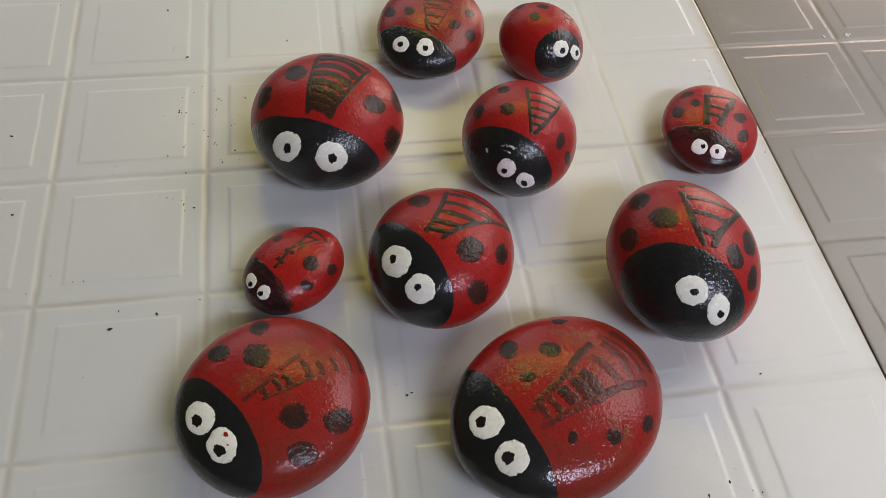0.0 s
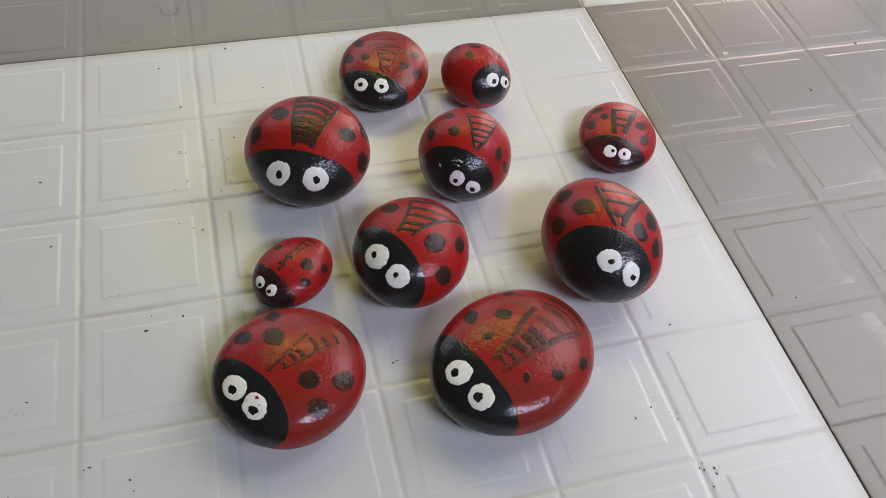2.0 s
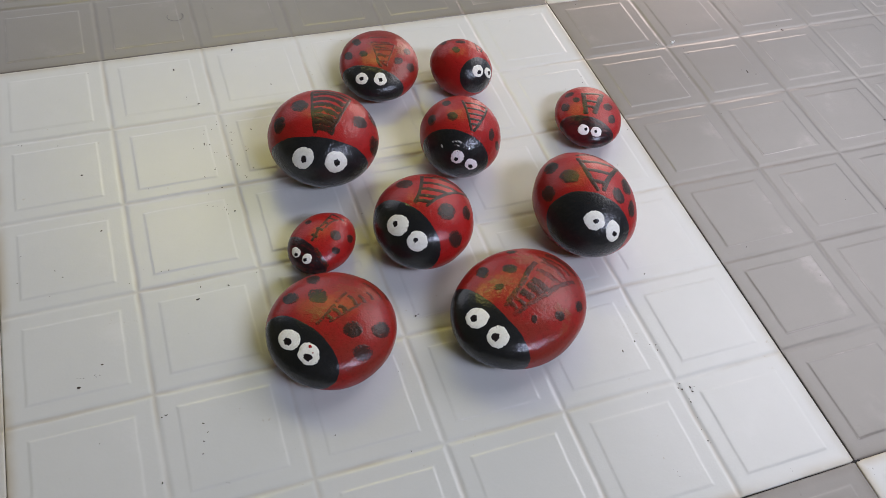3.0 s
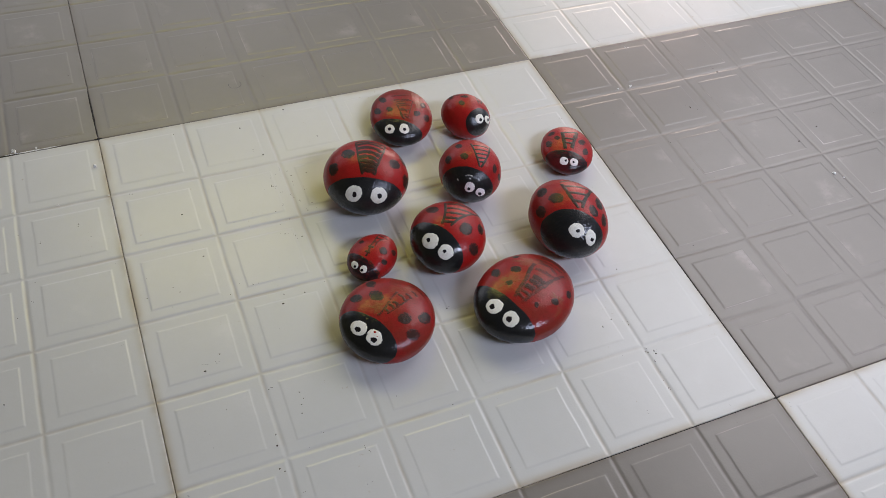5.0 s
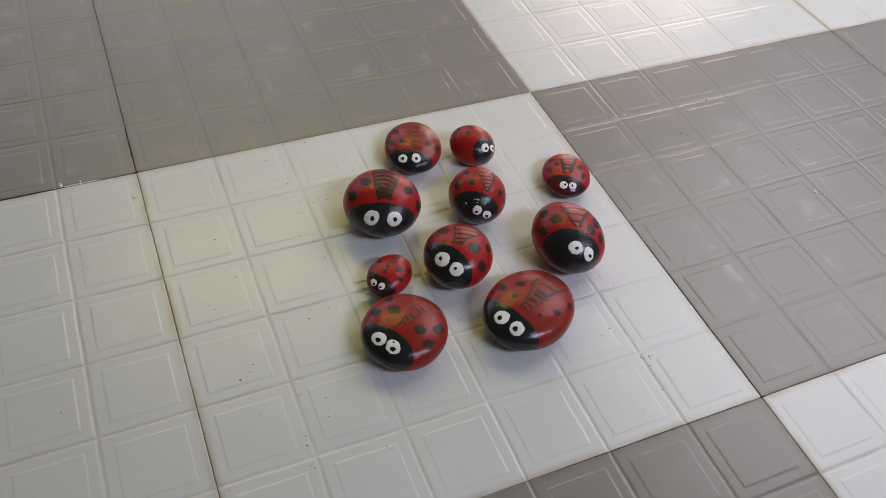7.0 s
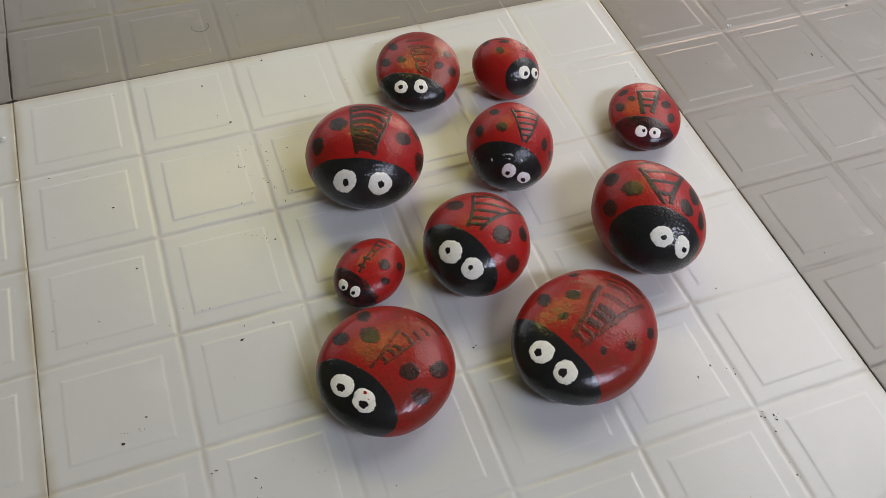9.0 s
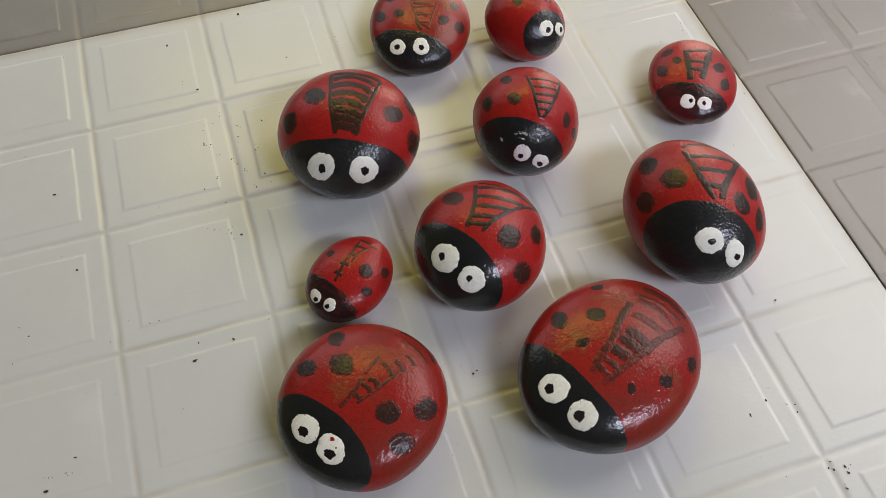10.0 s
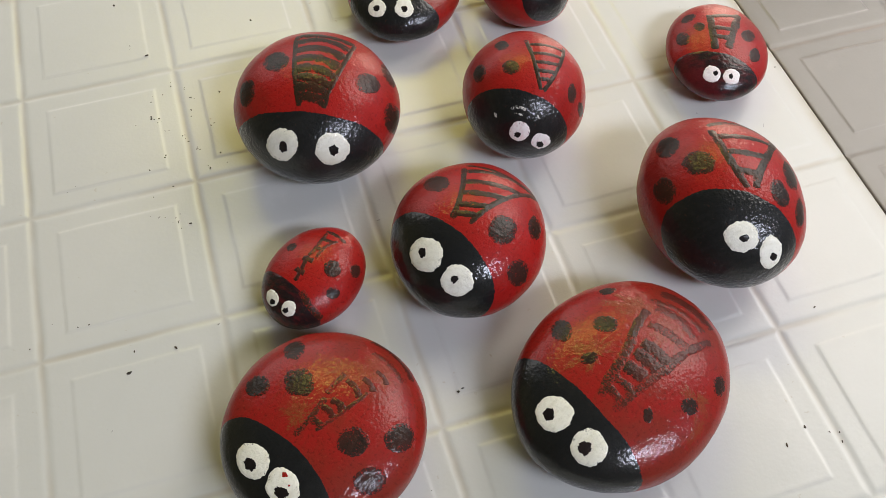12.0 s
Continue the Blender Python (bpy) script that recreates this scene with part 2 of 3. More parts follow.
# ---------------------------------------------------------------- painted stones
class Shape:
    """The rounded pebble: a slightly lumpy ellipsoid, flat where it rests."""

    def __init__(self, a, b, c, seed, lump=0.012, egg=0.0, flat=1.0):
        self.s, self.seed, self.lump, self.egg, self.flat = Vector((a, b, c)), seed, lump, egg, flat

    def point(self, u, lift=0.0):
        u = u.normalized()
        k = 1 + self.lump * noise.noise(u * 1.6 + Vector((self.seed * 3.1, 0, 0))) + 0.0030 * noise.noise(u * 6 + Vector((0, self.seed * 1.7, 0))) + 0.0018 * noise.noise(u * 14 + Vector((0, 0, self.seed * 2.3)))
        p = Vector((u.x * self.s.x, u.y * self.s.y * (1 + self.egg * u.x), math.copysign(abs(u.z) ** self.flat, u.z) * self.s.z)) * k
        p += self.normal(u) * lift
        p.z = max(p.z, -0.95 * self.s.z)
        return p

    def normal(self, u):
        return Vector((u.x / self.s.x, u.y / self.s.y, u.z / self.s.z)).normalized()


def direction(az, el):
    return Vector((math.cos(radians(el)) * math.cos(radians(az)), math.cos(radians(el)) * math.sin(radians(az)), math.sin(radians(el))))


def stone_body(shape, mat, parent):
    bm = bmesh.new()
    bmesh.ops.create_icosphere(bm, subdivisions=6, radius=1.0)
    for v in bm.verts:
        v.co = shape.point(v.co)
    me = bpy.data.meshes.new("body")
    for f in bm.faces:
        f.smooth = True
    bm.to_mesh(me)
    bm.free()
    me.materials.append(mat)
    ob = new("body", me)
    ob.parent = parent
    return ob


def rings(count, around):
    """Faces of a disc built as a centre vertex and rings round it."""
    faces = [(0, 1 + k, 1 + (k + 1) % around) for k in range(around)]
    for r in range(count - 1):
        a, b = 1 + r * around, 1 + (r + 1) * around
        faces += [(a + k, b + k, b + (k + 1) % around, a + (k + 1) % around) for k in range(around)]
    return faces


def head_patch(shape, az, el, reach, parent, mat, wobble=0.02):
    """The black face: a cap of paint round one end."""
    axis = direction(az, el)
    e = Vector((0, 0, 1)).cross(axis).normalized()
    q = axis.cross(e)
    count, around = 30, 96
    verts = [shape.point(axis, 0.00004)]
    for r in range(1, count + 1):
        for k in range(around):
            f = 2 * math.pi * k / around
            edge = radians(reach) * (1 + wobble * noise.noise(Vector((math.cos(f) * 2.2, math.sin(f) * 2.2, shape.seed))) + 0.35 * wobble * noise.noise(Vector((math.cos(f) * 11, math.sin(f) * 11, shape.seed))))
            g = edge * r / count
            u = axis * math.cos(g) + (e * math.cos(f) + q * math.sin(f)) * math.sin(g)
            verts.append(shape.point(u, 0.00004 if r < count else -0.00002))
    return mesh_object("head", verts, rings(count, around), mat, parent)


def dab(name, shape, spec, parent, mat, lift, seed, wobble=0.07):
    """A round dab of paint: azimuth, elevation, long and short radius in mm, turn."""
    az, el, r1, r2, turn = spec
    u0 = direction(az, el)
    p0, n = Vector((u0.x * shape.s.x, u0.y * shape.s.y, u0.z * shape.s.z)), shape.normal(u0)
    e = Vector((0, 0, 1)).cross(n).normalized()
    q = n.cross(e)
    ca, sa = math.cos(radians(turn)), math.sin(radians(turn))
    count, around = 8, 60
    verts = []
    for r in range(0, count + 1):
        for k in range(around if r else 1):
            f = 2 * math.pi * k / around
            g = r / count * (1 + wobble * noise.noise(Vector((math.cos(f) * 1.5, math.sin(f) * 1.5, seed))) + 0.7 * wobble * noise.noise(Vector((math.cos(f) * 4, math.sin(f) * 4, seed + 5))) + 0.5 * wobble * noise.noise(Vector((math.cos(f) * 10, math.sin(f) * 10, seed + 9))))
            x, y = r1 * g * math.cos(f) / 950, r2 * g * math.sin(f) / 950
            p = p0 + e * (x * ca - y * sa) + q * (x * sa + y * ca)
            u = Vector((p.x / shape.s.x, p.y / shape.s.y, p.z / shape.s.z))
            verts.append(shape.point(u, lift * (1 - 0.25 * (r / count) ** 2) if r < count else -0.00002))
    return mesh_object(name, verts, rings(count, around), mat, parent, rim=[0.0] + [r / count for r in range(1, count + 1) for k in range(around)])


def arc(points, f):
    """A smooth line on the unit sphere through three directions."""
    a, b, c = points
    return (a * (2 * (f - 0.5) * (f - 1)) + b * (-4 * f * (f - 1)) + c * (2 * f * (f - 0.5))).normalized()


def stroke(name, shape, path, width, parent, mat, lift, seed, steps=26):
    """A brush stroke along path(0..1) on the stone, uneven in width."""
    verts, faces, across = [], [], (-1.0, -0.6, 0.0, 0.6, 1.0)
    for i in range(steps + 1):
        f = i / steps
        p = shape.point(path(f))
        along = (shape.point(path(min(1, f + 0.02))) - shape.point(path(max(0, f - 0.02)))).normalized()
        side = shape.normal(path(f)).cross(along).normalized()
        w = width / 1500 * (1 + 0.35 * noise.noise(Vector((f * 5, seed, 0))) + 0.18 * noise.noise(Vector((f * 17, seed, 3))))
        if i in (0, steps):
            w *= 0.55
        for s in across:
            q = p + side * (s * w)
            u = Vector((q.x / shape.s.x, q.y / shape.s.y, q.z / shape.s.z))
            verts.append(shape.point(u, -0.00002 if abs(s) == 1 or i in (0, steps) else lift))
    n = len(across)
    for i in range(steps):
        faces += [(i * n + k, i * n + k + 1, (i + 1) * n + k + 1, (i + 1) * n + k) for k in range(n - 1)]
    rim = [max(abs(s), abs(2 * i / steps - 1) ** 6) for i in range(steps + 1) for s in across]
    return mesh_object(name, verts, faces, mat, parent, rim=rim)


def painted_stone(x, y, a, b, c, turn, seed, label, head, eyes, pupils, spots, left, right, rungs, width,
                  red=RED, white=WHITE, rail=None, lump=0.018, egg=0.0, face=None, flat=1.0, bow=0.0, lines=(), sheens=(), marks=(), specks=(), flicks=(), spot_mat=SPOT, line_mat=BRUSHED):
    """A pebble painted as a ladybird; (azimuth, elevation) in its own axes."""
    root = tagged(new("painted_stone"), label, "painted stone", group="ladybird stones on the floor")
    root.matrix_world = pose(x, y, TOP, 0, 0, turn) @ Matrix.Translation((0, 0, 0.95 * c))
    shape = Shape(a, b, c, seed, lump, egg, flat)
    stone_body(shape, red, root)
    head_patch(shape, *head, root, face or (BLACK if lump < 0.02 else BLACK_ROUGH))
    # dabs of colour where the varnish mirrors the yellow light
    for k, spec in enumerate(sheens):
        dab("painted_sheen", shape, spec, root, SHEEN_TINT, 0.00003, seed * 3 + k, 0.9)
    for k, spec in enumerate(spots):
        dab("spot", shape, spec, root, spot_mat, 0.00005, seed * 10 + k, 0.10)
    rail = width if rail is None else rail
    ends = [[direction(*d) for d in side] for side in (left, right)]
    for k, side in enumerate(ends if rail else ()):
        stroke("wing_line", shape, lambda f, side=side: arc(side, f), rail, root, line_mat, 0.00007, seed + k * 7)
    for k, f in enumerate(rungs):
        u, v = arc(ends[0], f), arc(ends[1], f)
        mid = (u + v).normalized() + (arc(ends[0], max(0, f - 0.1)) - u) * bow
        stroke("wing_stripe", shape, lambda g, u=u, v=v, mid=mid: arc((u, mid.normalized(), v), g), width, root, line_mat, 0.00009, seed + k * 3 + 20, 18)
    for k, side in enumerate(lines):
        pts = [direction(*d) for d in side]
        stroke("back_line", shape, lambda f, pts=pts: arc(pts, f), rail * 0.9, root, line_mat, 0.00007, seed + k * 5 + 50)
    for k, (wide, dense, *side) in enumerate(marks):
        pts = [direction(*d) for d in side]
        stroke("back_mark", shape, lambda f, pts=pts: arc(pts, f), wide, root, FADED if dense else WASHED, 0.00008, seed + k * 4 + 80, 22)
    for k, (wide, *side) in enumerate(flicks):
        pts = [direction(*d) for d in side]
        stroke("white_flick", shape, lambda f, pts=pts: arc(pts, f), wide, root, THIN_WHITE, 0.00008, seed + k * 6 + 90, 14)
    for k, (spec, inner) in enumerate(zip(eyes, pupils)):
        eye = dab("eye", shape, spec, root, white, 0.00022, seed * 4 + k, 0.10)
        for speck in specks:
            if k == speck[0]:
                dab("paint_speck", shape, speck[2:], eye, speck[1], 0.00030, seed * 8 + k, 0.4)
        dab("pupil", shape, inner, eye, PUPIL, 0.00030, seed * 6 + k, 0.30)
    return root


PANEL = 0.00017             # height of the raised tile panels
TOP = PANEL

painted_stone(-0.0080, 0.0532, 0.0260, 0.0249, 0.0175, -84, 1.0, "large red ladybird stone with black head and broad striped back",
              (-27.5, -4.0, 59.7), [(-44.3, 25.2, 5.3, 4.6, 53), (-6.7, 24.1, 5.0, 4.8, 133)], [(-42.5, 25.8, 1.9, 1.2, 91), (-6.3, 24.0, 1.6, 1.5, 96)],
              [(-129.0, 64.0, 5.0, 3.7, 48), (-98.9, 38.0, 4.6, 3.7, 178), (57.8, 48.9, 4.3, 3.3, 132), (49.3, 11.0, 5.5, 4.6, 101), (82.8, 24.3, 5.4, 3.6, 157)],
              [(174.8, 47.6), (-86.7, 78.5), (-35.2, 57.8)], [(114.7, 44.2), (32.2, 70.7), (-6.3, 56.1)], [0.03, 0.14, 0.25, 0.36, 0.48, 0.6, 0.72, 0.87], 2.7, rail=1.3, bow=0.6, lump=0.022)
painted_stone(0.0342, 0.1062, 0.0202, 0.0257, 0.0096, -19, 2.0, "flat worn red ladybird stone with faded brown back pattern",
              (-100.7, 10.4, 51.5), [(-118.9, 34.4, 3.4, 3.0, 1), (-85.0, 42.3, 3.4, 3.1, 91)], [(-118.9, 34.4, 1.2, 1.1, 168), (-84.9, 41.6, 1.2, 1.1, 91)],
              [(152.0, 45.5, 4.6, 2.2, 48), (-173.8, 38.9, 4.0, 2.2, 31), (-163.7, 65.6, 2.6, 2.0, 11), (-25.3, 58.3, 2.9, 2.2, 163), (-18.2, 32.9, 3.5, 2.5, 178), (12.5, 45.6, 3.2, 2.0, 152)],
              [(145.8, 76.0), (-114.0, 79.4), (-84.0, 62.0)], [(33.4, 64.5), (-28.1, 72.7), (-68.0, 61.5)], [0.0, 0.25, 0.5, 0.75], 1.2, rail=0.7, red=RED_WORN, line_mat=WASHED, lump=0.02,
              sheens=[(66.1, 84.2, 7.5, 6.0, 120), (16.7, 55.0, 8.0, 4.5, 158)],
              marks=[(1.3, 1, (-101.9, 76.5), (-90.0, 68.0), (-79.5, 62.3)), (1.2, 0, (-80.0, 70.0), (-70.0, 66.0), (-62.6, 61.7)), (1.6, 0, (-125.0, 80.0), (-80.0, 82.0), (-50.0, 75.0)),
                     (1.6, 0, (150.0, 79.0), (80.0, 86.0), (20.0, 76.0)), (1.6, 0, (140.0, 70.0), (95.0, 76.0), (45.0, 68.0)), (1.5, 0, (130.0, 58.0), (95.0, 64.0), (60.0, 56.0))])
painted_stone(0.0734, 0.0920, 0.0151, 0.0174, 0.0127, 17, 3.0, "small plain red ladybird stone with sideways black face",
              (-92.0, 24.0, 40.0), [(-93.2, 37.9, 3.1, 2.9, 15), (-66.4, 22.0, 3.5, 2.4, 119)], [(-91.9, 34.9, 1.2, 1.1, 62), (-65.0, 21.0, 1.3, 1.0, 132)],
              [(166.3, 74.3, 2.4, 1.9, 3), (106.6, 42.6, 3.4, 2.0, 42), (67.7, 71.4, 2.7, 1.6, 169)],
              [(20.0, 42.0), (-5.0, 60.0), (-37.7, 62.0)], [(0.0, 32.0), (-12.0, 46.0), (-32.9, 56.0)], [0.3, 0.7], 0.7, lump=0.022, lines=[[(111.5, 27.9), (93.8, 51.0), (39.7, 66.3)]])
painted_stone(0.0540, 0.0404, 0.0190, 0.0213, 0.0166, -17, 4.0, "round red ladybird stone with glossy black head",
              (-105.1, 3.4, 54.8), [(-99.5, 20.4, 3.2, 3.0, 82), (-78.6, 8.2, 3.3, 2.6, 134)], [(-100.8, 17.0, 1.0, 1.0, 32), (-79.4, 5.2, 1.4, 1.0, 132)],
              [(-174.8, 40.5, 3.4, 2.5, 10), (141.9, 58.9, 3.1, 2.1, 57), (-149.0, 70.5, 2.7, 2.4, 9), (-31.0, 37.8, 3.0, 2.0, 27), (-27.4, 13.4, 3.4, 1.9, 105)],
              [(94.3, 68.1), (-65.4, 76.3), (-73.0, 57.3)], [(32.8, 43.8), (-26.5, 62.3), (-69.8, 55.8)], [0.1, 0.24, 0.38, 0.53, 0.70], 1.1, white=PINK_WHITE, lump=0.022,
              flicks=[(0.9, (-112.8, 38.8), (-104.6, 42.8), (-94.4, 41.3)), (0.8, (-127.0, 30.3), (-126.0, 28.0), (-124.0, 25.6)), (0.6, (-82.0, 37.1), (-81.5, 35.0), (-81.0, 33.2)), (0.6, (-108.0, 36.0), (-103.0, 37.0), (-98.0, 36.5))])
painted_stone(0.0215, -0.0040, 0.0237, 0.0215, 0.0153, 60, 5.0, "bright red ladybird stone with large round white eyes",
              (154.2, 16.0, 55.4), [(145.5, 42.1, 5.1, 4.7, 29), (-178.1, 34.4, 4.4, 4.2, 76)], [(142.2, 41.9, 1.4, 1.2, 147), (179.5, 36.4, 1.1, 1.0, 68)],
              [(58.3, 52.1, 4.7, 3.2, 86), (-111.0, 61.4, 4.5, 3.9, 175), (-84.9, 34.1, 3.7, 2.8, 177), (-125.7, 26.7, 3.8, 3.5, 101), (73.8, 13.7, 3.2, 2.0, 22)],
              [(19.5, 47.8), (42.6, 76.2), (137.2, 73.8)], [(-54.5, 14.2), (-57.8, 62.5), (-172.0, 76.8)], [0.1, 0.3, 0.5, 0.72, 0.88], 1.6, rail=1.3, lines=[[(17.7, 43.1), (-32.0, 41.1), (-54.5, 16.0)]])
painted_stone(0.0930, -0.0139, 0.0270, 0.0224, 0.0177, 87, 6.0, "large round red ladybird stone with rough black head",
              (155.6, 21.0, 50.2), [(160.2, 40.7, 4.4, 4.2, 166), (-175.4, 27.2, 4.6, 3.3, 87)], [(162.2, 40.4, 1.2, 1.2, 119), (-174.1, 24.3, 1.3, 1.1, 118)],
              [(48.5, 38.5, 4.7, 3.5, 41), (73.0, 63.9, 4.6, 3.8, 59), (87.2, 32.2, 4.2, 3.5, 13), (-137.3, 57.7, 4.1, 3.0, 45), (-103.1, 45.1, 5.4, 3.4, 159), (-132.4, 34.3, 4.3, 2.6, 12)],
              [(6.5, 58.6), (60.8, 84.8), (175.9, 72.3)], [(-66.4, 32.6), (-106.6, 72.8), (-165.9, 70.6)], [0.14, 0.36, 0.66], 1.8, rail=1.9, face=BLACK_ROUGH, lines=[[(5.6, 53.7), (-41.2, 40.9), (-67.1, 32.7)]])
painted_stone(-0.0293, -0.0450, 0.0251, 0.0260, 0.0112, -47, 7.0, "large flat red ladybird stone with faint broken back pattern",
              (-100.4, 22.1, 46.6), [(-116.0, 42.6, 4.8, 4.0, 17), (-84.4, 43.6, 4.4, 4.0, 152)], [(-114.8, 40.9, 1.8, 1.5, 8), (-83.7, 40.8, 1.7, 1.5, 7)],
              [(155.7, 66.5, 4.4, 3.6, 93), (-176.4, 43.7, 3.7, 2.9, 85), (145.2, 37.9, 3.7, 2.9, 78), (-10.3, 65.1, 3.8, 3.5, 137), (14.8, 38.4, 4.1, 3.5, 135), (-20.5, 37.9, 4.0, 3.4, 147)],
              [], [], [], 1.3, rail=0, red=RED_WORN, flat=0.86,
              marks=[(1.3, 0, (-107.3, 71.6), (-123.9, 84.8), (106.5, 81.0)), (1.3, 0, (106.5, 79.0), (98.0, 72.0), (93.9, 62.0)), (0.9, 0, (-71.7, 79.9), (21.5, 79.9), (56.7, 58.7)),
                     (1.5, 1, (84.4, 81.5), (51.5, 78.7), (24.1, 79.3)), (1.4, 1, (87.2, 66.2), (69.4, 66.2), (51.4, 67.7)), (1.4, 1, (73.8, 58.3), (64.2, 57.0), (54.0, 57.9)),
                     (1.2, 1, (71.9, 47.5), (64.6, 45.7), (56.3, 47.0)), (1.4, 1, (134.7, 85.5), (38.3, 85.2), (2.5, 82.6)), (1.6, 0, (-124.6, 82.2), (-70.1, 84.5), (-51.0, 80.6)),
                     (1.6, 1, (94.0, 16.0), (74.3, 14.5), (55.1, 18.5)), (1.6, 0, (87.9, 33.2), (70.8, 32.3), (54.3, 32.5))],
              sheens=[(72.0, 48.0, 9.0, 5.5, 48), (-148.4, 76.4, 5.5, 3.5, 126), (99.0, 59.4, 5.0, 3.0, 40)], specks=[(1, RED, -87.0, 51.8, 0.7, 0.6, 0), (1, RED, -80.0, 47.0, 0.3, 0.25, 0)])
painted_stone(0.0456, -0.0550, 0.0256, 0.0307, 0.0121, -62, 8.0, "largest flat worn red ladybird stone with smudged ladder pattern",
              (-93.5, 7.1, 56.5), [(-105.4, 41.2, 4.6, 4.4, 53), (-71.3, 38.7, 4.4, 4.2, 84)], [(-106.6, 39.1, 1.7, 1.5, 150), (-73.2, 38.3, 1.8, 1.7, 65)],
              [(-170.1, 43.8, 3.6, 2.8, 50), (160.8, 62.9, 3.2, 2.6, 153), (-147.8, 68.7, 2.4, 1.7, 128), (30.0, 31.2, 2.8, 2.2, 170), (-27.4, 59.5, 1.9, 1.3, 61), (6.5, 47.3, 2.5, 2.2, 147), (145.8, 35.4, 2.4, 1.7, 1)],
              [], [], [], 2.2, rail=0, red=RED_WORN, flat=0.84,
              marks=[(2.4, 0, (-87.9, 67.0), (-128.4, 84.3), (124.0, 74.4)), (2.0, 1, (130.0, 77.0), (121.0, 66.0), (114.1, 54.6)), (1.9, 0, (-64.8, 63.0), (-3.6, 75.1), (38.0, 66.0)),
                     (2.0, 1, (20.0, 71.5), (52.0, 58.0), (58.4, 33.7)), (2.0, 0, (-98.3, 73.8), (-75.7, 72.6), (-60.3, 69.1)), (2.0, 0, (-112.0, 79.0), (-72.0, 79.0), (-40.0, 75.0)), (3.2, 1, (-110.4, 87.3), (-17.8, 84.4), (-6.3, 77.7)),
                     (3.2, 1, (110.0, 83.2), (45.7, 80.6), (23.1, 74.0)), (3.0, 1, (104.1, 76.9), (62.8, 75.1), (38.8, 69.4)), (2.6, 0, (109.5, 64.7), (78.0, 62.8), (54.8, 56.1)),
                     (2.6, 0, (110.5, 50.7), (89.8, 49.7), (63.6, 47.5)), (2.8, 1, (110.4, 32.3), (86.0, 29.0), (66.6, 24.4)), (2.0, 0, (115.4, 46.3), (94.8, 42.9), (65.7, 37.2))],
              sheens=[(128.4, 54.1, 8.5, 4.6, 169), (86.5, 58.2, 9.0, 6.0, 104), (-157.7, 69.8, 6.5, 4.0, 150), (12.0, 45.1, 4.4, 3.6, 11), (0.4, 32.8, 5.5, 2.4, 12)])
painted_stone(-0.0220, 0.0002, 0.0165, 0.0131, 0.0083, 42, 9.0, "tiny egg-shaped red ladybird stone with smudged black face",
              (172.3, 4.7, 57.2), [(159.2, 31.7, 2.6, 1.9, 0), (-170.5, 33.1, 2.2, 2.0, 74)], [(163.8, 29.9, 0.9, 0.8, 45), (-173.2, 30.4, 0.9, 0.8, 45)],
              [(-78.6, 62.3, 2.6, 2.4, 11), (-66.7, 29.3, 2.2, 1.8, 158), (-107.6, 40.1, 2.0, 1.6, 140), (79.8, 51.1, 1.8, 1.5, 55)],
              [], [], [], 1.3, rail=0, face=SMUDGED,
              marks=[(1.0, 1, (175.2, 65.0), (152.7, 80.5), (60.0, 81.0)), (1.0, 0, (60.0, 81.0), (22.8, 72.8), (15.9, 44.6)), (0.8, 0, (-33.0, 84.7), (-5.6, 68.8), (-14.7, 51.8)), (1.3, 1, (139.9, 72.9), (161.3, 75.3), (-169.2, 76.3)),
                     (1.3, 1, (91.4, 78.1), (85.8, 84.9), (-53.4, 87.3)), (1.2, 1, (31.8, 72.1), (10.2, 73.8), (-11.8, 72.4)), (1.1, 1, (22.0, 58.0), (5.0, 59.5), (-12.0, 58.0)), (1.1, 1, (19.7, 42.1), (1.7, 45.5), (-24.5, 45.7)), (1.8, 0, (-129.0, 10.0), (-140.0, 35.0), (-160.0, 58.0))])
painted_stone(0.1255, 0.0466, 0.0208, 0.0167, 0.0084, 67, 10.0, "small round orange-red ladybird stone near the tile's edge",
              (170.8, 13.2, 53.0), [(162.8, 37.2, 2.8, 2.7, 158), (-169.7, 37.6, 2.7, 2.5, 4)], [(167.6, 40.2, 0.9, 0.8, 113), (-171.3, 38.5, 0.9, 0.7, 80)],
              [(94.6, 40.5, 3.2, 2.2, 14), (72.0, 62.4, 2.2, 1.8, 31), (-84.8, 58.2, 3.5, 2.4, 142), (-117.5, 46.0, 3.0, 2.0, 178), (56.8, 42.0, 2.9, 2.2, 165)],
              [(25.7, 60.3), (76.1, 77.9), (154.1, 67.0)], [(-34.7, 48.9), (-84.5, 78.9), (-165.9, 70.9)], [0.08, 0.42, 0.66], 1.6, rail=2.1, white=PINK_WHITE, face=SMUDGED)


# ---------------------------------------------------------------- tiled floor
def tile_profile(d, outer):
    """Height in mm at d mm from the nearest cell line; outer: that line is the tile's rim."""
    panel = [(6.5, 0.0), (6.9, 0.0), (7.3, 0.04), (7.7, 0.13), (8.1, 0.17), (8.5, 0.17)]
    rim = [(0.0, -0.5), (0.15, -0.20), (0.3, -0.06), (0.8, 0.0), (1.7, 0.0), (2.1, 0.0)]
    groove = [(0.0, -0.25), (0.3, -0.24), (0.8, -0.16), (1.3, -0.06), (1.7, -0.015), (2.1, 0.0)]
    knots = (rim if outer else groove) + panel
    for (d0, h0), (d1, h1) in zip(knots, knots[1:]):
        if d <= d1:
            return h0 + (h1 - h0) * (d - d0) / (d1 - d0)
    return knots[-1][1]


